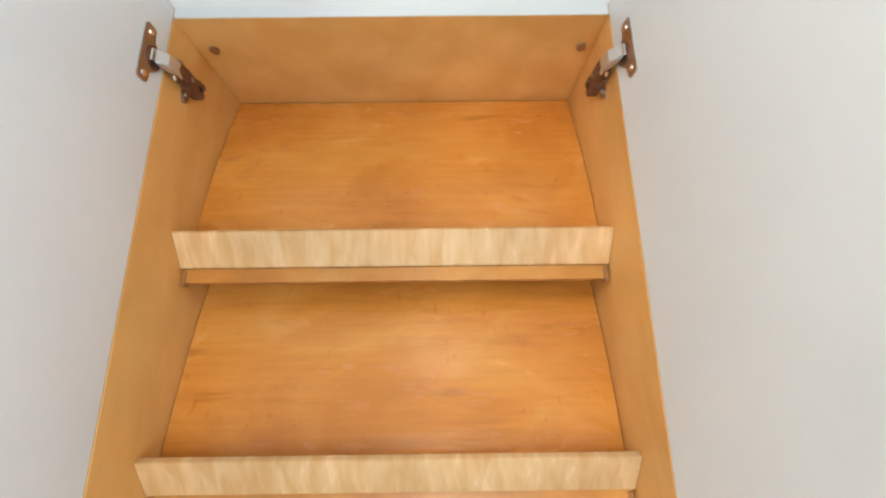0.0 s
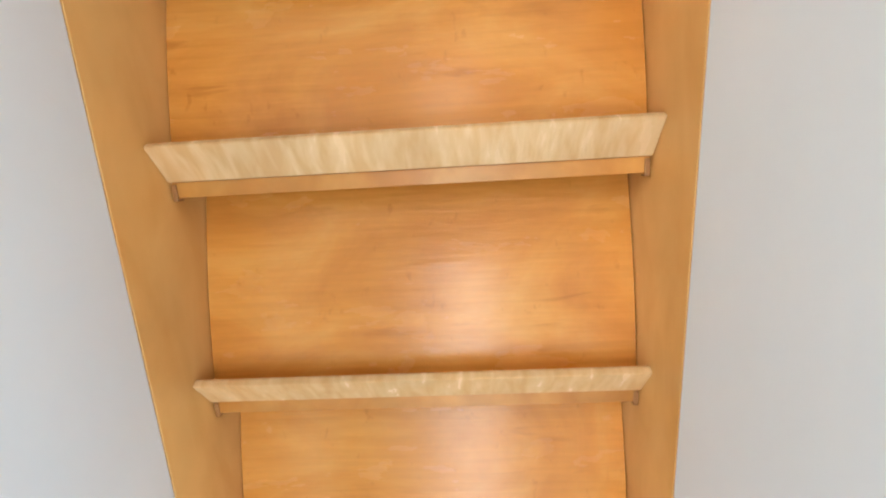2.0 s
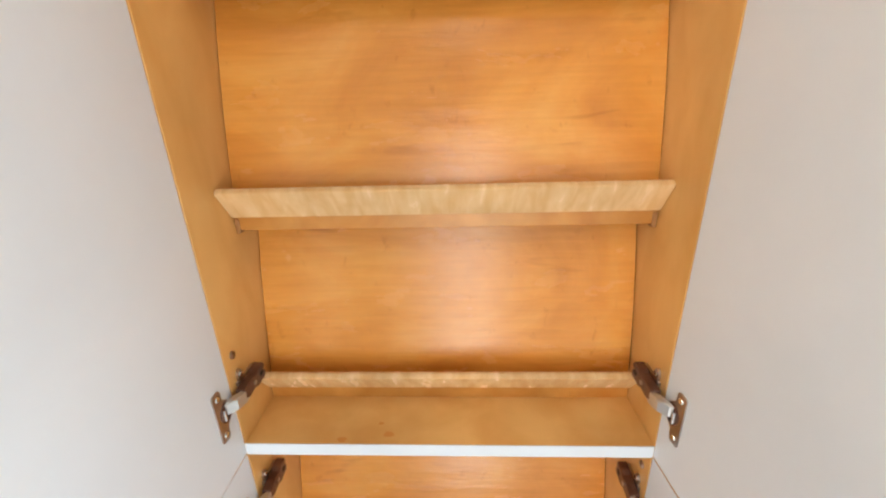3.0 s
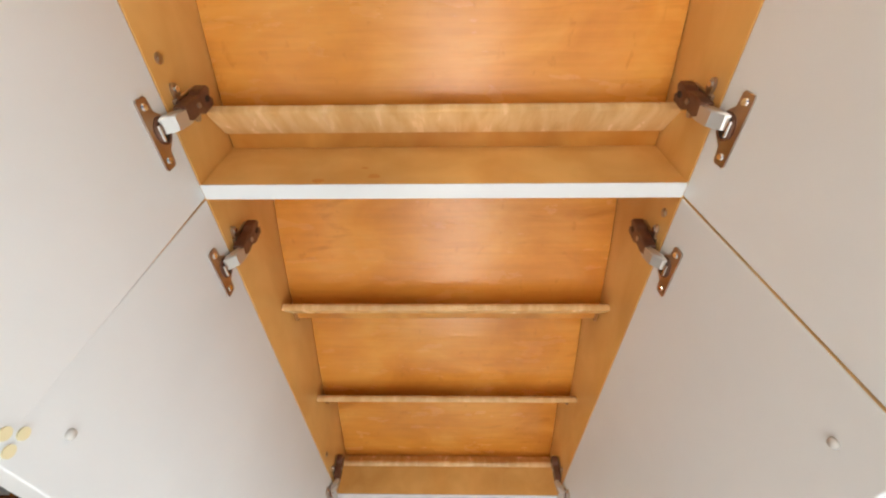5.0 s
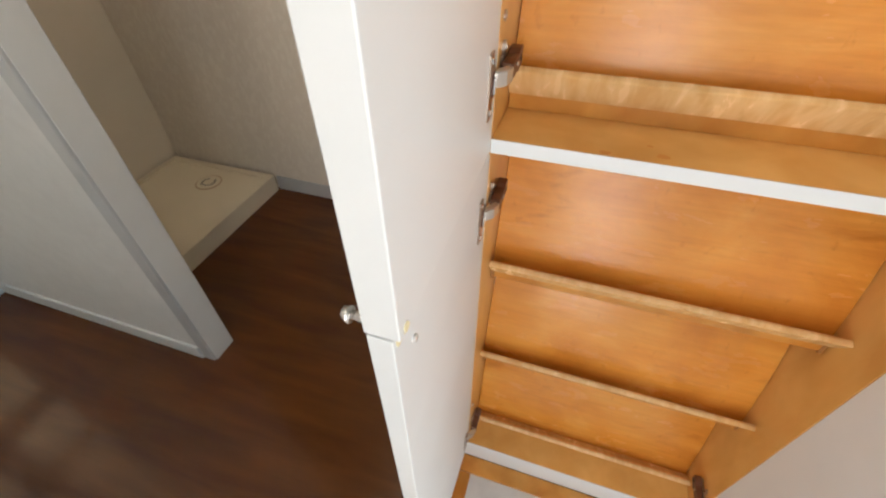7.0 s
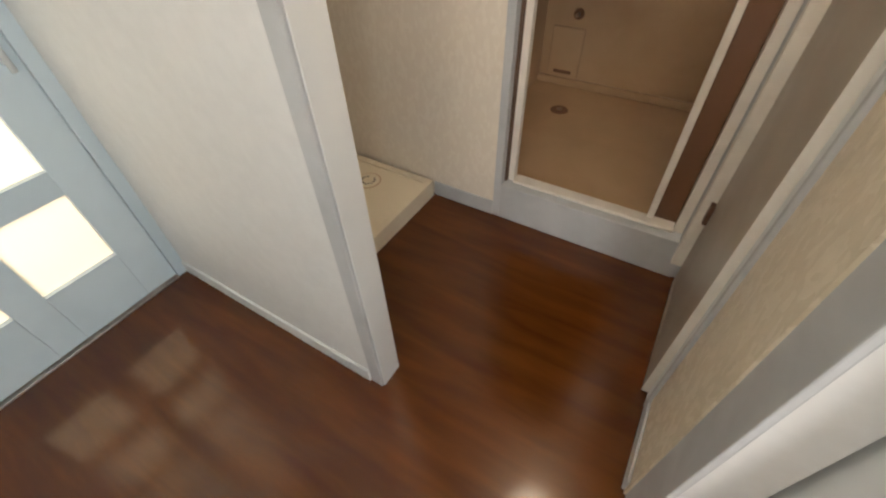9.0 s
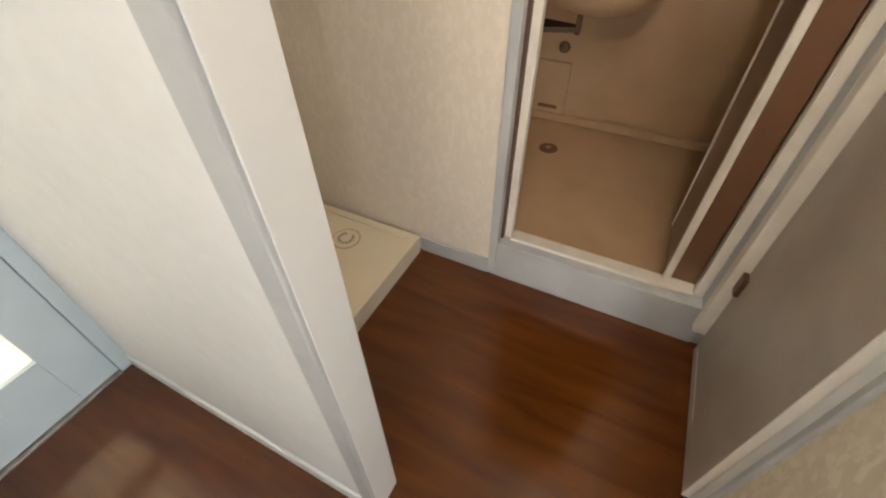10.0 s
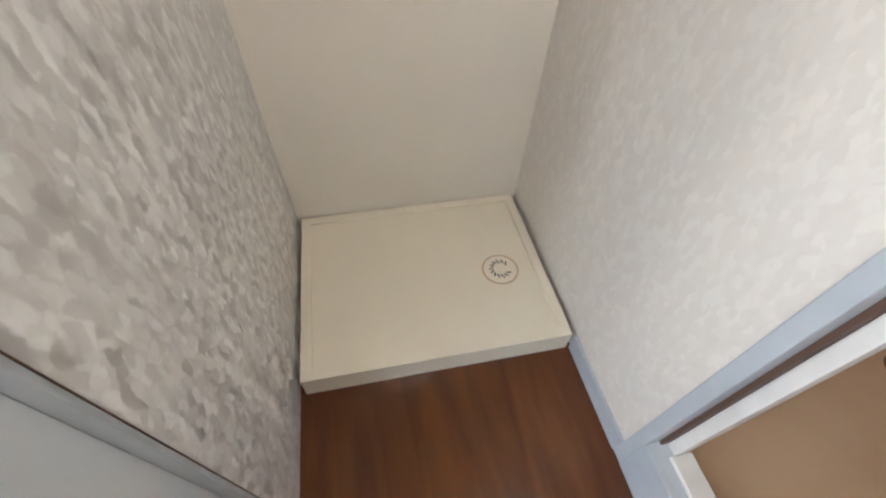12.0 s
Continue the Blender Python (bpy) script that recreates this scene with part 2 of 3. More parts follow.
FLOORWOOD = floor_wood("dark_red_brown_floorboards", (0.080, 0.020, 0.0038), (0.128, 0.040, 0.0078))


# ---- mesh helpers ----
def add_box(bm, lo, hi, bevel=0.0, seg=2):
    g = bmesh.ops.create_cube(bm, size=1.0)
    c = [(a + b) / 2 for a, b in zip(lo, hi)]
    s = [b - a for a, b in zip(lo, hi)]
    for v in g["verts"]:
        v.co = Vector((v.co.x * s[0] + c[0], v.co.y * s[1] + c[1], v.co.z * s[2] + c[2]))
    if bevel:
        es = list({e for v in g["verts"] for e in v.link_edges})
        bmesh.ops.bevel(bm, geom=es, offset=bevel, segments=seg, affect="EDGES", profile=0.5)


def box(lo, hi, bevel=0.0, seg=2):
    bm = bmesh.new()
    add_box(bm, lo, hi, bevel, seg)
    return bm


def add_rod(bm, p, q, r, n=16, r2=None):
    p, q = Vector(p), Vector(q)
    m = Matrix.Translation((p + q) / 2) @ (q - p).to_track_quat("Z", "Y").to_matrix().to_4x4()
    bmesh.ops.create_cone(bm, cap_ends=True, segments=n, radius1=r, radius2=r if r2 is None else r2, depth=(q - p).length, matrix=m)


def rod(p, q, r, n=16, r2=None):
    bm = bmesh.new()
    add_rod(bm, p, q, r, n, r2)
    return bm


def prism(outline, a, b, axis="x"):
    """A closed outline swept from a to b along an axis; the outline is in the other two, in order."""
    bm = bmesh.new()
    def at(u, v, w):
        return {"x": (w, u, v), "y": (u, w, v), "z": (u, v, w)}[axis]
    lo = [bm.verts.new(at(u, v, a)) for u, v in outline]
    hi = [bm.verts.new(at(u, v, b)) for u, v in outline]
    bm.faces.new(lo)
    bm.faces.new(hi[::-1])
    n = len(outline)
    for k in range(n):
        bm.faces.new((lo[k], lo[(k + 1) % n], hi[(k + 1) % n], hi[k]))
    bmesh.ops.recalc_face_normals(bm, faces=bm.faces)
    return bm


def mesh_ob(name, bm, mat, smooth=False):
    me = bpy.data.meshes.new(name)
    bm.to_mesh(me)
    bm.free()
    if smooth:
        for p in me.polygons:
            p.use_smooth = True
    me.materials.append(mat)
    return new(name, me)


def part(name, bm, mat, parent, label="", smooth=False):
    ob = mesh_ob(name, bm, mat, smooth)
    ob.parent = parent
    return tagged(ob, label)


def thing(name, at, label, category, group=""):
    ob = new(name)
    ob.location = at
    return tagged(ob, label, category, group)


def put(name, bm, mat, at=(0, 0, 0), label="", category="", group="", kind=""):
    ob = mesh_ob(name, bm, mat)
    ob.location = at
    return tagged(ob, label, category, group, kind)


def structure(name, bm, mat, label="", category=""):
    return tagged(mesh_ob(name, bm, mat), label, category, "", "structure")


# ---- plan ----
IN = 0.319          # half the cabinet's inner width
CEIL = 2.35
LIV = -2.235         # plane of the living room door
BATH = 0.915         # face of the wall with the bath door
WY0, WY1 = -0.038, 0.042   # thin wall before the washing machine nook
WEND = -1.208       # its end
JL, JR = -0.453, -0.362    # wall end beside the cabinet
SOUTH = -1.08
EAST = 0.95
STEP = -0.43        # where the hall floor meets the sill of the entrance
LOW = -0.20
BACK = 1.005

# floors
structure("floor", box((LIV - 0.02, SOUTH, -0.06), (STEP, BACK, 0.0)), FLOORWOOD, "dark red-brown glossy wooden hall floor", "floor")
structure("entrance_floor", box((-0.34, SOUTH, LOW - 0.06), (EAST, 0.0, LOW - 0.004)), VINYL, "light grey vinyl floor of the sunken entrance", "floor")
structure("living_room_floor", box((-3.6, -2.0, -0.06), (LIV - 0.021, 0.9, 0.0)), FLOORWOOD)
structure("step_sill", box((STEP, SOUTH, -0.03), (-0.338, -0.073, 0.002), 0.004), WOODTRIM, "honey coloured wooden sill at the entrance step", "sill")
structure("step_riser", box((-0.36, SOUTH, LOW), (-0.34, -0.002, -0.031)), WOODTRIM, "honey coloured wooden riser of the entrance step", "riser")
structure("floor_border_left", box((-0.338, SOUTH, LOW - 0.003), (-0.292, -0.050, LOW + 0.008), 0.003), WOODTRIM, "honey coloured wooden border strip on the entrance floor", "trim")
structure("floor_border_back", box((-0.338, -0.048, LOW - 0.003), (0.36, 0.004, LOW + 0.008), 0.003), WOODTRIM, "honey coloured wooden border strip under the cabinet", "trim")

# walls and ceilings
structure("ceiling", box((LIV - 0.1, SOUTH - 0.1, CEIL), (EAST + 0.1, BACK, CEIL + 0.06)), PLASTER, "plain white ceiling", "ceiling")
wall = structure("wall_partition", box((LIV, WY0, 0.0), (WEND - 0.0455, WY1, CEIL)), PAINT, "thin white partition wall before the washing machine nook", "wall")
structure("wall_partition_back", box((LIV + 0.002, WY1 + 0.0005, 0.0), (WEND - 0.075, WY1 + 0.030, CEIL)), FLAKES, "glossy trowelled wallpaper on the partition wall", "wall")
structure("trim_wall_end", box((WEND - 0.045, WY0 - 0.004, 0.0), (WEND, WY1 + 0.005, CEIL), 0.003), TRIM, "grey casing on the end of the partition wall", "trim")
structure("trim_wall_end_inner", box((WEND - 0.066, WY1 + 0.0055, 0.0), (WEND - 0.0005, WY1 + 0.0075, CEIL), 0.0008), MELAMINE, "white casing of the wall end, washroom side", "trim")
structure("trim_wall_edge", box((WEND - 0.0745, WY1 + 0.0055, 0.0), (WEND - 0.0665, WY1 + 0.0325, CEIL), 0.001), TRIM, "grey edge strip where the relief wallpaper ends", "trim")
structure("trim_seal", box((WEND - 0.0765, WY1 + 0.0305, 0.0), (WEND - 0.0755, WY1 + 0.0328, CEIL)), SMOKE, "thin brown seam along the casing", "trim")
structure("trim_end_face", box((WEND + 0.0005, WY0 + 0.004, 0.0), (WEND + 0.004, WY1 + 0.003, CEIL), 0.001), MELAMINE, "white face board of the casing", "trim")
structure("wall_over_doorway", box((WEND + 0.0005, WY0, 2.03), (JL - 0.0005, WY1, CEIL)), PAINT)
structure("wall_beside_cabinet", box((JL + 0.014, -0.064, 0.0), (JR, WY1, CEIL)), PAINT, "white wall end beside the cabinet", "wall")
structure("trim_beside_cabinet", box((JL, -0.069, 0.0), (JL + 0.0135, WY1 + 0.008, CEIL), 0.003), TRIM, "grey casing on the wall end", "trim")
structure("wall_washroom_east", box((-0.459, WY1 + 0.0005, 0.0), (-0.362, 0.313, CEIL)), FLAKES_BEIGE, "beige trowelled wallpaper beside the narrow door", "wall")
structure("baseboard_wall_end", box((JL + 0.015, -0.071, 0.003), (JR, -0.0645, 0.040), 0.002), TRIM, "grey skirting on the wall end", "baseboard")
structure("wall_washroom_east_far", box((-0.40, 0.3135, 0.0), (-0.362, BATH, CEIL)), CREAM)
structure("wall_washroom_back", box((LIV - 0.1, WY1, 0.0), (LIV + 0.002, BATH, CEIL)), GLOSSWALL, "smooth cream panel behind the washing machine pan", "wall")
bm = box((LIV - 0.1, BATH, 0.0), (-1.286, BACK, CEIL))
structure("wall_bath_left", bm, FLAKES_CREAM, "cream relief wallpaper above the skirting", "wall")
structure("wall_bath_over", box((-1.285, BATH, 2.02), (-0.50, BACK, CEIL)), CREAM)
structure("wall_bath_right", box((-0.499, BATH, 0.0), (-0.362, BACK, CEIL)), TRIM)
structure("wall_behind_cabinet", box((-0.36, 0.31, LOW), (EAST + 0.1, 0.36, CEIL)), PAINT)
structure("wall_beside_cabinet_right", box((0.362, 0.0, LOW - 0.05), (EAST + 0.1, 0.3, CEIL)), PAINT)
structure("wall_south", box((LIV - 0.1, SOUTH - 0.1, -0.06), (-0.33, SOUTH, CEIL)), PAINT, "plain white hall wall", "wall")
structure("wall_south_right", box((0.50, SOUTH - 0.1, LOW - 0.05), (EAST + 0.1, SOUTH, CEIL)), PAINT)
structure("wall_south_over_door", box((-0.329, SOUTH - 0.1, 1.90), (0.499, SOUTH, CEIL)), PAINT)
structure("wall_east", box((EAST, SOUTH, LOW - 0.05), (EAST + 0.1, -0.90, CEIL)), PAINT)
structure("wall_east_far", box((EAST, -0.34, LOW - 0.05), (EAST + 0.1, 0.0, CEIL)), PAINT)
structure("wall_east_over_window", box((EAST, -0.899, 1.85), (EAST + 0.1, -0.341, CEIL)), PAINT)
structure("wall_east_under_window", box((EAST, -0.899, LOW - 0.05), (EAST + 0.1, -0.341, 0.05)), PAINT)
structure("entrance_ground", box((-60.0, SOUTH - 60.0, LOW - 0.30), (EAST + 60.0, SOUTH - 0.101, LOW - 0.02)), VINYL, "grey ground outside the entrance", "ground")
structure("entrance_doorsill", box((-0.329, SOUTH - 0.1, LOW - 0.06), (0.499, SOUTH, LOW + 0.01)), NICKEL, "metal sill of the entrance door", "sill")
structure("wall_living_top", box((LIV - 0.1, SOUTH, 2.02), (LIV, WY0, CEIL)), PAINT)
structure("wall_living_side", box((LIV - 0.1, SOUTH, 0.0), (LIV, -0.93, 2.02)), PAINT)
structure("wall_living_room_north", box((-3.6, 0.9, 0.0), (LIV - 0.101, 1.0, CEIL)), PAINT)
structure("wall_living_room_south", box((-3.6, -2.0, 0.0), (LIV - 0.101, -1.9, CEIL)), PAINT)
structure("ceiling_living_room", box((-3.6, -2.0, CEIL), (LIV - 0.101, 1.0, CEIL + 0.06)), PLASTER)
for lo, hi in (((LIV + 0.008, WY0 - 0.010, 0.0), (WEND - 0.0460, WY0 - 0.0005, 0.06)),):
    structure("baseboard_hall", box(lo, hi, 0.003), MELAMINE, "low white skirting along the hall wall", "baseboard")
structure("baseboard_bath_wall", box((-1.598, BATH - 0.010, 0.0), (-1.286, BATH - 0.0005, 0.075), 0.003), TRIM, "grey skirting under the cream wallpaper", "baseboard")
structure("baseboard_washroom_east", box((-0.468, WY1 + 0.010, 0.0), (-0.4595, 0.311, 0.06), 0.003), TRIM, "grey skirting beside the narrow door", "baseboard")


# ---- cabinet ----
def hinge(parent, side, z, splay):
    """A concealed hinge on the left (-1) or right (1) side: body and screws on the side panel, arm, cup plate on the open door."""
    h = new("hinge")
    h.parent = parent
    h.location = (side * IN, 0, z)
    tagged(h, "worn nickel and brown concealed hinge on the side panel")
    s = -side
    swing = Matrix.Rotation(side * radians(splay), 4, "Z")

    def span(a, b):
        return min(s * a, s * b), max(s * a, s * b)

    def oval(cy, cz, ry, rz, n=20):
        return [(cy + ry * math.cos(2 * math.pi * k / n), cz + rz * math.sin(2 * math.pi * k / n)) for k in range(n)]

    # winged mounting plate with two oval ears, tilted a little forward
    x0, x1 = span(0.0, 0.004)
    bm = box((x0, 0.014, 0.000), (x1, 0.062, 0.020), 0.001)
    part("mounting_plate", bm, NICKEL, h)
    for cy, cz in ((0.024, 0.027), (0.047, -0.009)):
        bm = prism(oval(cy, cz, 0.0062, 0.0105), *span(0.0005, 0.0045))
        part("mounting_ear", bm, NICKEL, h)
        part("screw", rod((s * 0.0045, cy, cz + 0.003), (s * 0.0066, cy, cz + 0.003), 0.0036, 12), CHROME, h)
    # the brown channel of the arm, with its notched sides and a sunken adjusting screw
    bm = prism([(0.000, 0.000), (0.012, -0.004), (0.030, -0.002), (0.040, -0.007), (0.064, -0.004), (0.067, 0.004), (0.062, 0.009), (0.067, 0.016), (0.063, 0.022),
                (0.048, 0.021), (0.040, 0.017), (0.020, 0.018), (0.002, 0.016)], *span(0.0046, 0.0205))
    bmesh.ops.bevel(bm, geom=bm.edges[:], offset=0.0012, segments=1, affect="EDGES")
    part("arm_cover", bm, BRONZE, h)
    part("screw_hole", prism(oval(0.053, 0.008, 0.0055, 0.0042), *span(0.0206, 0.0210)), DARK, h)
    part("screw", rod((s * 0.0206, 0.030, 0.008), (s * 0.0222, 0.030, 0.008), 0.0036, 12), NICKEL, h)
    part("lock_screw", rod((s * 0.011, 0.004, -0.0035), (s * 0.011, 0.010, -0.0075), 0.0028, 10), CHROME, h)
    # the bright bent link from the arm down into the cup
    bm = prism([(s * 0.0195, 0.012), (s * 0.0205, 0.000), (s * 0.0165, -0.016), (s * 0.006, -0.027), (-s * 0.001, -0.029), (-s * 0.001, -0.0255),
                (s * 0.005, -0.0235), (s * 0.0135, -0.014), (s * 0.0165, 0.000), (s * 0.0155, 0.012)], -0.004, 0.0135, "z")
    part("link", bm, LINK, h)
    for zz in (-0.0042, 0.0137):
        bm = prism([(s * 0.0155, 0.004), (s * 0.0175, -0.010), (s * 0.010, -0.021), (s * 0.001, -0.025), (s * 0.003, -0.016), (s * 0.009, -0.004)], zz - 0.0008, zz + 0.0008, "z")
        part("link_cheek", bm, LINK, h)
    # cup plate flat on the door's inner face, swung with the door
    pts = [(-0.0475, -0.0385), (-0.0455, -0.0415), (-0.0315, -0.0415), (-0.0285, -0.0385), (-0.0275, -0.0235), (-0.0185, -0.0165), (-0.0125, -0.0095), (-0.0105, 0.0),
           (-0.0125, 0.0095), (-0.0185, 0.0165), (-0.0275, 0.0235), (-0.0285, 0.0385), (-0.0315, 0.0415), (-0.0455, 0.0415), (-0.0475, 0.0385)]
    bm = prism(pts, *span(-0.0006, 0.0018))
    bmesh.ops.transform(bm, matrix=swing, verts=bm.verts)
    part("cup_plate", bm, NICKEL, h)
    for zz in (-0.0315, 0.0315):
        bm = rod((s * 0.0018, -0.037, zz), (s * 0.0034, -0.037, zz), 0.0048, 14, 0.0038)
        bmesh.ops.transform(bm, matrix=swing, verts=bm.verts)
        part("cup_screw", bm, CHROME, h)
    bm = prism(oval(-0.026, 0.0, 0.0145, 0.0165), *span(0.0018, 0.0028))
    bmesh.ops.transform(bm, matrix=swing, verts=bm.verts)
    part("cup_rim", bm, BRONZE, h)
    bm = prism(oval(-0.0265, -0.001, 0.0085, 0.0125), *span(0.0028, 0.0032))
    bmesh.ops.transform(bm, matrix=swing, verts=bm.verts)
    part("cup", bm, DARK, h)
    bm = rod((s * 0.0044, -0.033, -0.009), (s * 0.0044, -0.033, 0.009), 0.0022, 10)
    bmesh.ops.transform(bm, matrix=swing, verts=bm.verts)
    part("hinge_pin", bm, CHROME, h)
    return h


cab = thing("shoe_cabinet", (0, 0, LOW), "tall white shoe cabinet with honey plywood inside and four open doors", "shoe cabinet")
def Z(z):
    return z - LOW
for sx, nm in ((-1, "side_panel"), (1, "side_panel")):
    a, b = sx * IN, sx * (IN + 0.016)
    part(nm, box((min(a, b), 0.0, Z(-0.10)), (max(a, b), 0.30, Z(2.305)), 0.0008, 1), PLY_SIDE, cab, "honey plywood side panel")
part("back_panel", box((-IN + 0.0005, 0.294, Z(-0.10)), (IN - 0.0005, 0.30, Z(2.28))), PLY, cab)
part("top_panel", box((-IN + 0.0005, 0.0, Z(2.285)), (IN - 0.0005, 0.293, Z(2.305))), PLY_SIDE, cab)
part("top_edge", box((-IN + 0.0005, -0.002, Z(2.2855)), (IN - 0.0005, -0.0002, Z(2.305))), MELAMINE, cab, "white edge strip")
part("middle_panel", box((-IN + 0.0005, 0.0, Z(0.937)), (IN - 0.0005, 0.293, Z(0.958))), PLY_SIDE, cab)
part("middle_edge", box((-IN, -0.0022, Z(0.9365)), (IN, -0.0002, Z(0.9585)), 0.0004), MELAMINE, cab, "white edge strip between the two sections")
part("bottom_panel", box((-IN + 0.0005, 0.0, Z(-0.100)), (IN - 0.0005, 0.293, Z(-0.083))), PLY_SIDE, cab)
part("bottom_edge", box((-IN, -0.0022, Z(-0.100)), (IN, -0.0002, Z(-0.0825)), 0.0004), MELAMINE, cab, "white edge strip")
part("plinth", box((-IN - 0.014, 0.0045, Z(LOW + 0.009)), (IN + 0.014, 0.022, Z(-0.1005))), MELAMINE, cab, "pale grey plinth board")
structure("wall_over_cabinet", box((-0.362, 0.001, 2.306), (0.3615, 0.309, CEIL)), PAINT)

# slanting shelves: a front batten, a lip that leans out, a slanting back board, steel clips
SHELVES = [(1.982, 2.284, 0.205), (1.680, 1.976, 0.200), (1.350, 1.674, 0.198), (1.032, 1.344, 0.196), (0.638, 0.936, 0.222),
           (0.306, 0.632, 0.228), (-0.058, 0.300, 0.225)]


def shelf(z, top, depth, seated):
    """z: the lip's top edge; top and depth: height and depth at which the slanting board ends behind the shelf above."""
    s = new("shoe_shelf")
    s.parent = cab
    s.location = (0, 0, Z(z))
    tagged(s, "slanting honey plywood shoe shelf with a pale maple lip")
    w = IN - 0.0015
    k = 0.60 if z < 0 else 1.0       # the lowest one stands right on the bottom panel
    part("batten", box((-w, 0.106, (-0.0738 if seated else -0.070) if z > 0 else -0.0245), (w, 0.122, -0.049 * k), 0.0008), WOODTRIM, s)
    bm = prism([(0.101, -0.0485 * k), (0.068, -0.003), (0.076, 0.002), (0.082, 0.001), (0.113, -0.0485 * k)], -w - 0.0005, w + 0.0005)
    bmesh.ops.bevel(bm, geom=[e for e in bm.edges if abs(e.verts[0].co.x - e.verts[1].co.x) > 0.1], offset=0.0012, segments=2, affect="EDGES")
    part("lip", bm, MAPLE, s, "pale figured maple lip")
    h = top - z - 0.002
    n = 10
    front, back = [], []
    for j in range(n + 1):
        u = j / n
        y = 0.112 + (depth - 0.112) * (u - 0.10 * math.sin(math.pi * u))
        zz = -0.047 * k + (h + 0.047 * k) * u
        front.append((y, zz))
        back.append((y + 0.007, zz))
    part("slanting_board", prism(front + back[::-1], -w, w), PLY, s, "honey plywood with darker streaks")
    if not seated:
        for sx in (-1, 1):
            x0, x1 = sx * (w - 0.007), sx * (w - 0.0005)
            bm = box((min(x0, x1), 0.1035, -0.072), (max(x0, x1), 0.1058, -0.052), 0.0006)
            add_box(bm, (min(x0, x1), 0.1035, -0.0745), (max(x0, x1), 0.116, -0.0722), 0.0005)
            part("shelf_clip", bm, CLIP, s, "small brown metal shelf clip")
    return s


for k, (z, top, depth) in enumerate(SHELVES):
    shelf(z, top, depth, k in (3, 6))


def cabinet_door(side, z0, z1, thick, bumper, splay):
    """A door hinged at the cabinet's side, open a little past a right angle."""
    d = new("door")
    d.parent = cab
    d.location = (side * (IN + 0.0003), -0.0010, 0)
    d.rotation_euler = (0, 0, side * radians(splay))
    tagged(d, "plain white cabinet door standing open")
    x0, x1 = 0.0, side * thick
    part("door_leaf", box((min(x0, x1), -0.343, Z(z0)), (max(x0, x1), 0.0, Z(z1)), 0.0015, 2), MELAMINE, d)
    part("top_edge", box((min(x0, x1) + 0.001, -0.336, Z(z1) + 0.0002), (max(x0, x1) - 0.001, -0.001, Z(z1) + 0.0008)), MAPLE, d, "bare tan upper edge")
    bm = rod((0, -0.300, Z(bumper)), (-side * 0.0030, -0.300, Z(bumper)), 0.0055, 16, 0.0042)
    part("bumper", bm, BUMPER, d, "clear round rubber bumper", True)
    return d


d1 = cabinet_door(-1, 0.9385, 2.300, 0.036, 1.60, -0.4)
d2 = cabinet_door(1, 0.9387, 2.300, 0.036, 1.60, 4.8)
d3 = cabinet_door(-1, -0.092, 0.9350, 0.027, 0.885, 0.9)
d4 = cabinet_door(1, -0.092, 0.9350, 0.027, 0.876, 4.8)
for yy, zz, d in ((-0.329, 0.945, d1), (-0.333, 0.925, d3), (-0.319, 0.925, d3)):
    part("felt_pad", rod((0, yy, Z(zz)), (0.0015, yy, Z(zz)), 0.0052, 14), FELT, d, "yellowed round felt pad")
for d, sd in ((d1, -1), (d2, 1)):
    bm = rod((sd * 0.036, -0.325, Z(0.934)), (sd * 0.060, -0.325, Z(0.934)), 0.0055, 16)
    add_rod(bm, (sd * 0.058, -0.325, Z(0.934)), (sd * 0.066, -0.325, Z(0.934)), 0.009, 20, 0.0075)
    part("door_knob", bm, CHROME, d, "round chrome door knob", True)
for sd in (-1, 1):
    for z, splay in ((2.196, 1), (1.045, 1), (0.834, 0), (0.004, 0)):
        hinge(cab, sd, Z(z), 5.0 if sd > 0 else (-0.4 if splay else 0.9))
part("nail", rod((-0.006, 0.0705, Z(0.632)), (-0.006, 0.0745, Z(0.6345)), 0.0022, 8), BRONZE, cab, "small dark nail head in the lip")
for x, y in ((-0.292, 0.062), (0.298, 0.062)):
    part("screw_cap", rod((x, y, Z(2.285)), (x, y, Z(2.281)), 0.0075, 14), NICKEL, cab, "round metal screw head")
for x, z in ((IN, 0.895), (-IN, 1.11), (-IN, 0.12)):
    s = -1 if x > 0 else 1
    bm = rod((x, 0.022, Z(z)), (x + s * 0.002, 0.022, Z(z)), 0.0065, 14)
    add_rod(bm, (x + s * 0.002, 0.022, Z(z)), (x + s * 0.003, 0.022, Z(z)), 0.004, 12)
    part("screw_head", bm, NICKEL, cab, "small round screw head in the side panel")


for x, y, q in ((-0.092, 0.020, 0.0065), (-0.108, 0.043, 0.0035), (-0.165, 0.008, 0.006)):
    bm = bmesh.new()
    ring = [bm.verts.new((q * (1 + 0.22 * math.sin(3 * a + 40 * x)) * math.cos(a) * 1.25, q * (1 + 0.18 * math.cos(2 * a + 9 * y)) * math.sin(a), 0.0003)) for a in [2 * math.pi * k / 18 for k in range(18)]]
    top = bm.faces.new(ring)
    bmesh.ops.extrude_face_region(bm, geom=[top])
    bmesh.ops.translate(bm, vec=(0, 0, -0.0003), verts=ring)
    bmesh.ops.recalc_face_normals(bm, faces=bm.faces)
    put("stain", bm, STAIN, (x, y, 0.9582), "faint brown resin stain on the shelf bottom", "stain")
st = put("stain", box((-0.0028, -0.0008, -0.008), (0.0028, 0.0008, 0.008), 0.0004), STAIN, (0.162, 0.1405, 1.771), "short dark brown mark on the slanting plywood board", "stain")
st.rotation_euler = (radians(-12), 0, 0)


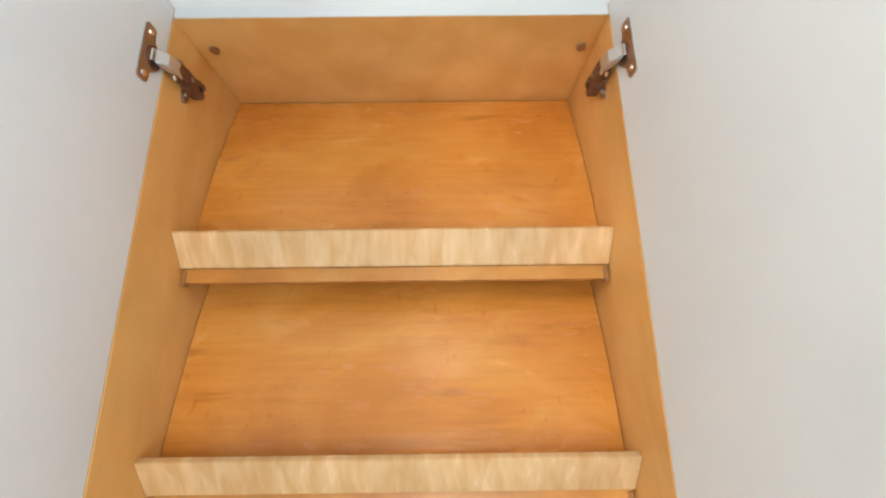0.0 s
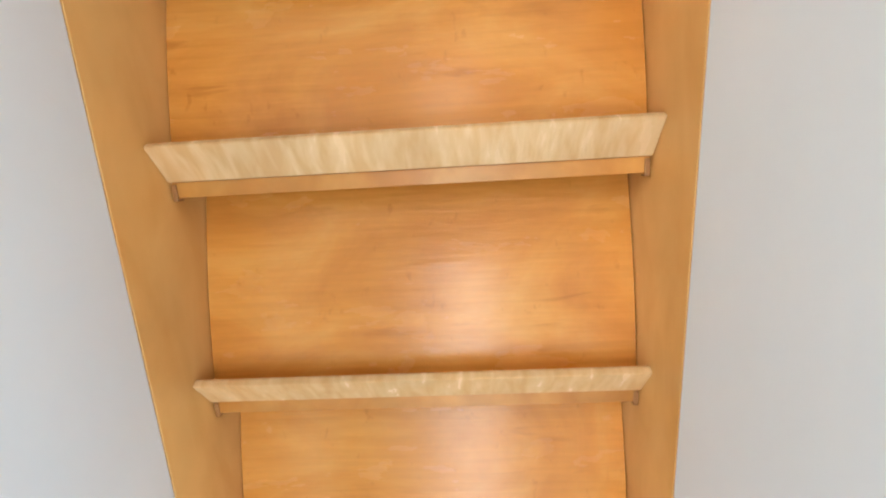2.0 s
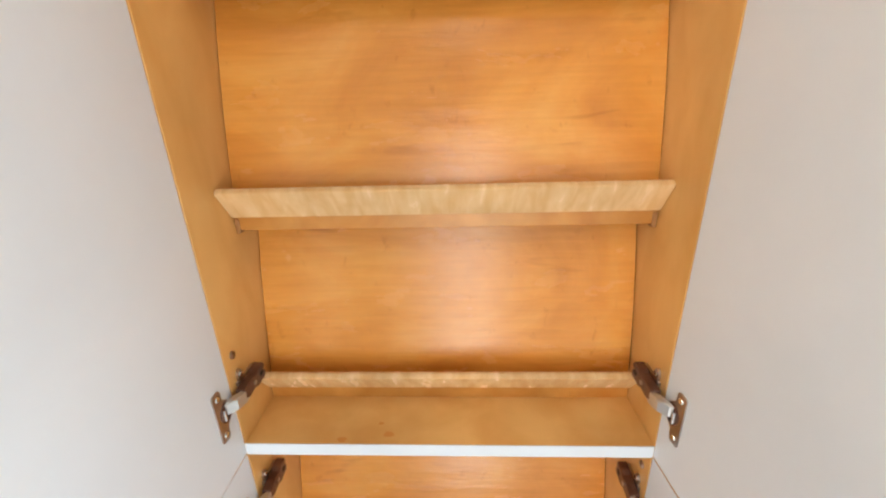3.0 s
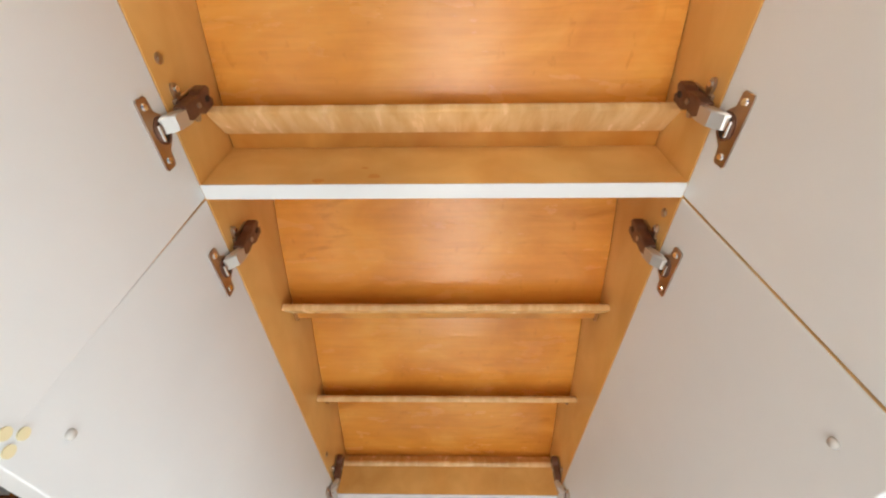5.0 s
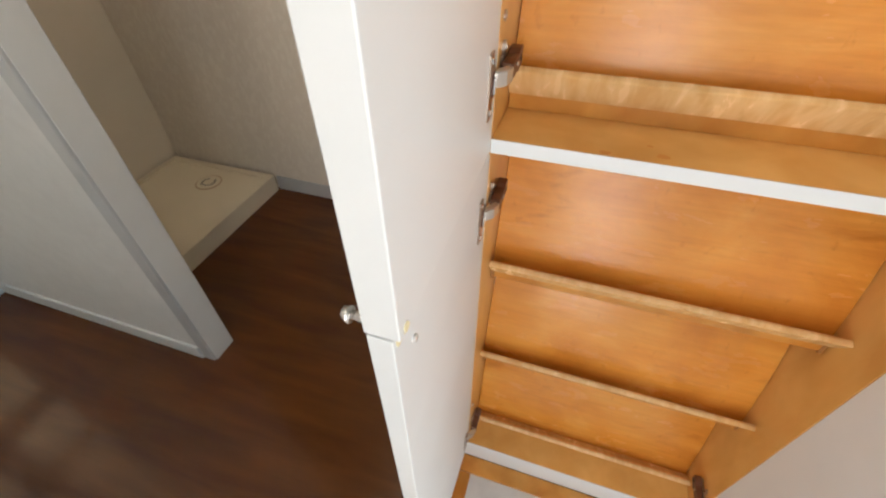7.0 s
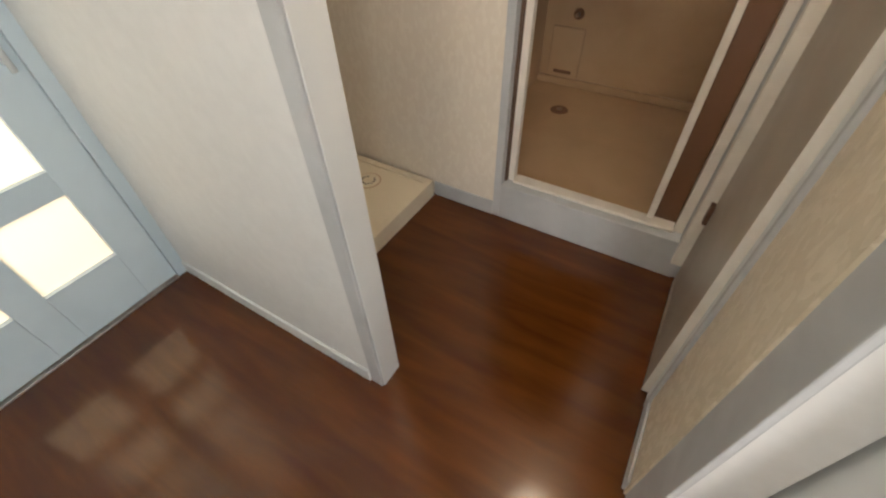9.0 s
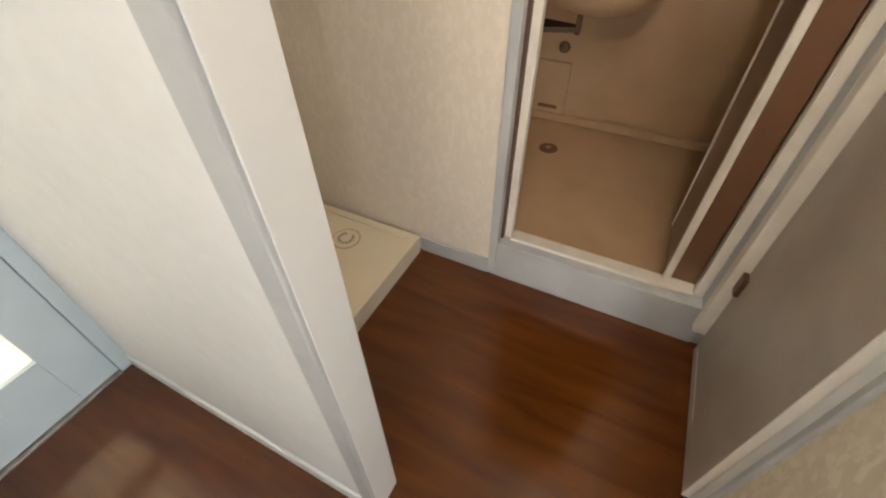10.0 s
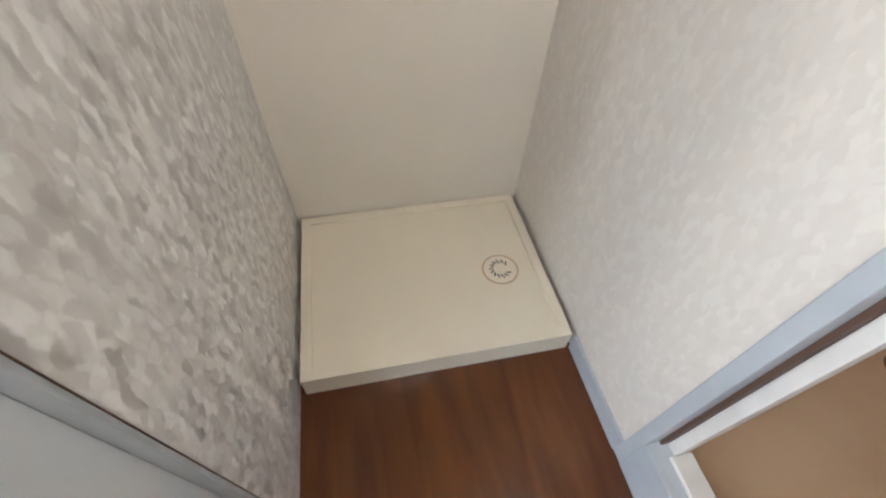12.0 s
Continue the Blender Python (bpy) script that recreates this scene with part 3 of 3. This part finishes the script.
# ---- washing machine pan ----
pan = thing("washing_machine_pan", (0, 0, 0), "cream plastic washing machine pan with a round drain", "drip pan")
PX0, PX1, PY0, PY1 = -2.226, -1.598, 0.090, 0.896
bm = bmesh.new()
rim = 0.032
for lo, hi in (((PX0, PY0, 0.0), (PX1, PY0 + rim, 0.088)), ((PX0, PY1 - rim, 0.0), (PX1, PY1, 0.088)),
               ((PX0, PY0 + rim, 0.0), (PX0 + rim, PY1 - rim, 0.088)), ((PX1 - rim, PY0 + rim, 0.0), (PX1, PY1 - rim, 0.088))):
    add_box(bm, lo, hi)
bmesh.ops.remove_doubles(bm, verts=bm.verts, dist=0.0005)
part("rim", bm, PANMAT, pan)
part("tray", box((PX0 + rim - 0.001, PY0 + rim - 0.001, 0.0), (PX1 - rim + 0.001, PY1 - rim + 0.001, 0.0795), 0.002), PANMAT, pan)
DX, DY = -1.880, 0.750
bm = bmesh.new()
add_rod(bm, (DX, DY, 0.080), (DX, DY, 0.0835), 0.058, 40, 0.056)
drain = part("drain_cover", bm, PANMAT, pan, "round cream drain cover with slots")
bm = bmesh.new()
for k in range(14):
    a = 2 * math.pi * k / 14
    if 3 <= k <= 4:
        continue
    m = Matrix.Translation((DX, DY, 0.0837)) @ Matrix.Rotation(a, 4, "Z") @ Matrix.Translation((0.031, 0, 0)) @ Matrix.Rotation(0.6, 4, "Z") @ Matrix.Diagonal((0.017, 0.0045, 0.0008, 1))
    bmesh.ops.create_cube(bm, size=1.0, matrix=m)
part("slots", bm, DARK, drain, "ring of dark slots")
part("drain_rim", prism([(DX + 0.062 * math.cos(t * math.pi / 24), DY + 0.063 * math.sin(t * math.pi / 24)) for t in range(48)], 0.0795, 0.0812, "z"), BATHMAT, drain)
part("drain_cap", rod((DX + 0.006, DY + 0.002, 0.0835), (DX + 0.006, DY + 0.002, 0.087), 0.012, 20), PANMAT, drain)


# ---- bath unit door and room ----
bd = thing("bath_door_frame", (0, 0, 0), "white frame of the bathroom folding door", "door frame")
FX0, FX1, FZ0, FZ1 = -1.229, -0.549, 0.182, 1.96
# The recess's shadow is put into this strip's dark colour.
structure("trim_bath_recess", box((-1.2525, BATH + 0.028, FZ0 - 0.002), (-1.2435, BACK, 2.02)), SHADE_BROWN, "recess beside the bath door frame, its shade painted dark brown", "trim")
structure("trim_bath_left", box((-1.2855, BATH - 0.006, 0.0), (-1.253, BACK, 2.02), 0.002), TRIM, "grey casing beside the bath door", "trim")
structure("trim_bath_sill", box((-1.2525, BATH - 0.008, 0.0), (-0.4995, BACK, FZ0 - 0.003), 0.003), TRIM, "glossy grey board under the bath door", "trim")
structure("trim_bath_right", box((FX1 + 0.022, BATH - 0.004, FZ0 - 0.002), (-0.4995, BACK, 2.02), 0.002), TRIM)
structure("trim_bath_top", box((-1.2435, BATH - 0.004, FZ1 + 0.022), (FX1 + 0.021, BACK, 2.02), 0.002), TRIM)
part("frame_left", box((-1.243, BATH + 0.045, FZ0 - 0.002), (-1.215, BATH + 0.075, FZ1 + 0.02), 0.002), ALU, bd)
part("frame_right", box((-0.560, BATH + 0.045, FZ0 - 0.002), (FX1 + 0.021, BATH + 0.075, FZ1 + 0.02), 0.002), ALU, bd)
part("frame_sill", box((-1.2145, BATH + 0.030, FZ0 - 0.002), (-0.5605, BATH + 0.085, FZ0 + 0.012), 0.003), ALU, bd)
part("frame_head", box((-1.2145, BATH + 0.045, FZ1), (-0.5605, BATH + 0.075, FZ1 + 0.02), 0.002), ALU, bd)
fold = thing("folding_bath_door", (0, 0, 0), "folded brown bathroom door with white edge strips", "door")
part("leaf", box((-0.655, 1.009, 0.185), (-0.647, 1.308, 1.94), 0.001), SMOKE, fold)
part("leaf", box((-0.600, 1.009, 0.185), (-0.592, 1.308, 1.94), 0.001), SMOKE, fold)
part("leaf", box((-0.639, 1, 0.185), (-0.562, 1.008, 1.94), 0.001), SMOKE, fold)
part("edge_strip", box((-0.665, 0.978, 0.182), (-0.640, 0.997, 1.945), 0.003), ALU, fold)
part("edge_strip", box((-0.660, 1.308, 0.182), (-0.588, 1.323, 1.945), 0.003), ALU, fold)

BX0, BX1, BY1, BZ = -1.56, -0.53, 2.108, 0.132
structure("bath_floor", box((BX0, BACK + 0.001, 0.05), (BX1, BY1, BZ)), BATHMAT, "beige plastic bathroom floor", "floor")
structure("bath_wall_back", box((BX0, BY1, 0.05), (BX1, BY1 + 0.05, 2.1)), BATHMAT, "beige bathroom wall panel", "wall")
structure("bath_wall_left", box((BX0 - 0.05, BACK + 0.001, 0.05), (BX0, BY1 + 0.05, 2.1)), BATHMAT)
structure("bath_wall_right", box((BX1, BACK + 0.001, 0.05), (BX1 + 0.05, BY1 + 0.05, 2.1)), BATHMAT)
structure("bath_ceiling", box((BX0 - 0.05, BACK + 0.001, 2.1), (BX1 + 0.05, BY1 + 0.05, 2.15)), BATHMAT)
structure("trim_bath_ledge", box((BX0 + 0.002, BY1 - 0.035, BZ), (BX1 - 0.002, BY1 - 0.0005, BZ + 0.045), 0.012, 3), BATHMAT, "rounded ledge at the foot of the bathroom wall", "trim")

basin = thing("bathroom_basin", (-1.21, 1.768, 0.0), "beige rounded bathroom basin on the wall", "wash basin")
bm = bmesh.new()
N, rings = 36, [(0.10, 0.80), (0.16, 0.82), (0.20, 0.86), (0.225, 0.92), (0.235, 0.95), (0.225, 0.955), (0.19, 0.93), (0.12, 0.87), (0.02, 0.85)]
prev = None
for r, z in rings:
    ring = [bm.verts.new((1.15 * r * math.cos(2 * math.pi * k / N), r * math.sin(2 * math.pi * k / N), z)) for k in range(N)]
    if prev:
        for k in range(N):
            bm.faces.new((prev[k], prev[(k + 1) % N], ring[(k + 1) % N], ring[k]))
    else:
        bm.faces.new(ring[::-1])
    prev = ring
bm.faces.new(prev)
part("bowl", bm, BATHMAT, basin, "", True)
part("basin_shelf", box((-0.335, -0.15, 0.90), (-0.20, 0.45, 0.95), 0.012, 3), BATHMAT, basin)
part("bracket", prism([(-0.345, -0.10), (-0.05, 0.02), (-0.05, 0.05), (-0.345, 0.12)], 0.700, 0.722, "z"), SHADE_BROWN, basin, "dark brown bracket under the bowl")
part("drain_pipe", rod((-0.06, 0.03, 0.80), (-0.06, 0.03, 0.69), 0.012), SMOKE, basin, "", True)
hatch = thing("inspection_panel", (-1.41, BY1, 0.17), "raised beige plastic panel low on the bathroom wall", "wall panel")
part("panel_plate", box((-0.095, -0.018, 0.0), (0.095, -0.0005, 0.29), 0.008, 3), BATHMAT, hatch)
part("panel_slot", box((-0.055, -0.0195, 0.03), (0.055, -0.0182, 0.05), 0.0005), SMOKE, hatch)
tap = thing("wall_outlet", (-1.374, BY1, 0.53), "round brown outlet on the bathroom wall", "wall outlet")
part("flange", rod((0, -0.0005, 0), (0, -0.012, 0), 0.030, 24, 0.026), SMOKE, tap)
part("nozzle", rod((0, -0.0125, 0), (0, -0.035, 0), 0.012, 16), NICKEL, tap)
fd = thing("floor_drain", (-1.295, 1.768, BZ), "round brown bathroom floor drain", "drain")
part("grate", rod((0, 0, 0.0), (0, 0, 0.004), 0.05, 28, 0.047), SMOKE, fd)
part("grate_hub", rod((0, 0, 0.0042), (0, 0, 0.008), 0.015, 16), NICKEL, fd)


# ---- narrow door in the washroom's east wall ----
nd = thing("narrow_door", (0, 0, 0), "grey-beige washroom door standing slightly ajar", "door")
part("door_leaf", box((-0.488, 0.3670, 0.012), (-0.455, 0.8710, 1.98), 0.002), TOILETDOOR, nd)
part("door_edge", box((-0.489, 0.3635, 0.010), (-0.454, 0.3668, 1.982), 0.0008), ALU, nd, "pale door edge")
part("kick_line", box((-0.4895, 0.5650, 0.052), (-0.4882, 0.8450, 0.057)), ALU, nd)
part("hinge", box((-0.503, 0.8370, 0.335), (-0.4885, 0.8715, 0.408), 0.002), BRONZE, nd, "brown metal hinge")
structure("trim_narrow_door", box((-0.470, 0.3135, 0.0), (-0.401, 0.3310, 2.02), 0.003), TRIM, "grey casing of the narrow door", "trim")
structure("trim_door_stop", box((-0.468, 0.3315, 0.002), (-0.401, 0.3615, 1.99), 0.002), MELAMINE, "white door stop", "trim")
structure("trim_narrow_door_far", box((-0.526, 0.8730, 0.100), (-0.401, BATH - 0.0005, 2.02), 0.003), ALU, "cream casing strip above the bath sill", "trim")


# ---- living room door ----
ld = thing("living_room_door", (LIV, 0, 0), "pale blue glazed door with frosted panes, closed", "door")
cols = [(-0.436, -0.202), (-0.755, -0.528)]
rows_z = [(0.235, 0.505), (0.590, 0.860), (0.945, 1.215), (1.300, 1.570), (1.655, 1.915)]
ys = [-0.845, -0.755, -0.528, -0.436, -0.202, -0.083]
for k in (0, 2, 4):
    part("stile", box((-0.040, ys[k], 0.010), (-0.006, ys[k + 1], 1.985), 0.002), DOORBLUE, ld)
zs = [0.010] + [v for r in rows_z for v in r] + [1.985]
for c in cols:
    for k in range(0, len(zs), 2):
        part("rail", box((-0.040, c[0] + 0.0005, zs[k]), (-0.006, c[1] - 0.0005, zs[k + 1]), 0.001), DOORBLUE, ld)
    for r in rows_z:
        part("pane", box((-0.026, c[0] + 0.0005, r[0] + 0.0005), (-0.022, c[1] - 0.0005, r[1] - 0.0005)), FROST, ld, "frosted glass pane")
bm = rod((0.030, -0.118, 0.86), (0.030, -0.118, 1.10), 0.008)
add_rod(bm, (-0.006, -0.118, 0.88), (0.030, -0.118, 0.88), 0.006)
add_rod(bm, (-0.006, -0.118, 1.08), (0.030, -0.118, 1.08), 0.006)
part("door_handle", bm, MELAMINE, ld, "white upright pull handle", True)
structure("trim_living_door_side", box((LIV - 0.05, -0.081, 0.0), (LIV + 0.006, WY0 - 0.001, 2.02), 0.002), DOORBLUE, "pale blue door frame", "trim")
structure("trim_living_door_far", box((LIV - 0.05, -0.929, 0.0), (LIV + 0.006, -0.847, 2.02), 0.002), DOORBLUE, "pale blue door frame", "trim")
structure("trim_living_door_sill", box((LIV - 0.05, -0.846, -0.0005), (LIV + 0.012, -0.082, 0.006), 0.001), NICKEL, "metal threshold strip", "trim")

# ---- ceiling lamps, all unseen and added ----
# Base added above the washroom fill; out of view.
wl = thing("unseen_ceiling_lamp", (-0.60, 0.47, CEIL), "flat round white lamp base, unseen, added for the washroom fill", "ceiling lamp")
part("lamp_base", rod((0, 0, 0), (0, 0, -0.02), 0.14, 32), ALU, wl)
# Bathroom base, also added; it carries no light.
cl = thing("unseen_ceiling_lamp", (-0.95, 1.5, 2.1), "small round white lamp base, unseen, added and unlit", "ceiling lamp")
part("lamp_base", rod((0, 0, 0), (0, 0, -0.02), 0.10, 32), ALU, cl)
# Lamp holder added to go with the hall source; never in view.
hl = thing("unseen_hall_lamp", (-0.82, -1.02, CEIL), "short white hanging lamp holder, unseen, added above the hall light", "ceiling lamp")
part("ceiling_rose", rod((0, 0, 0), (0, 0, -0.03), 0.05, 24), ALU, hl)
part("lamp_stem", rod((0, 0, -0.031), (0, 0, -0.12), 0.012, 12), ALU, hl)
# Holder added above the entrance fill; out of view.
hl = thing("entrance_fill_holder", (0.05, -0.60, CEIL), "small round white holder, unseen, added for the entrance fill", "ceiling lamp")
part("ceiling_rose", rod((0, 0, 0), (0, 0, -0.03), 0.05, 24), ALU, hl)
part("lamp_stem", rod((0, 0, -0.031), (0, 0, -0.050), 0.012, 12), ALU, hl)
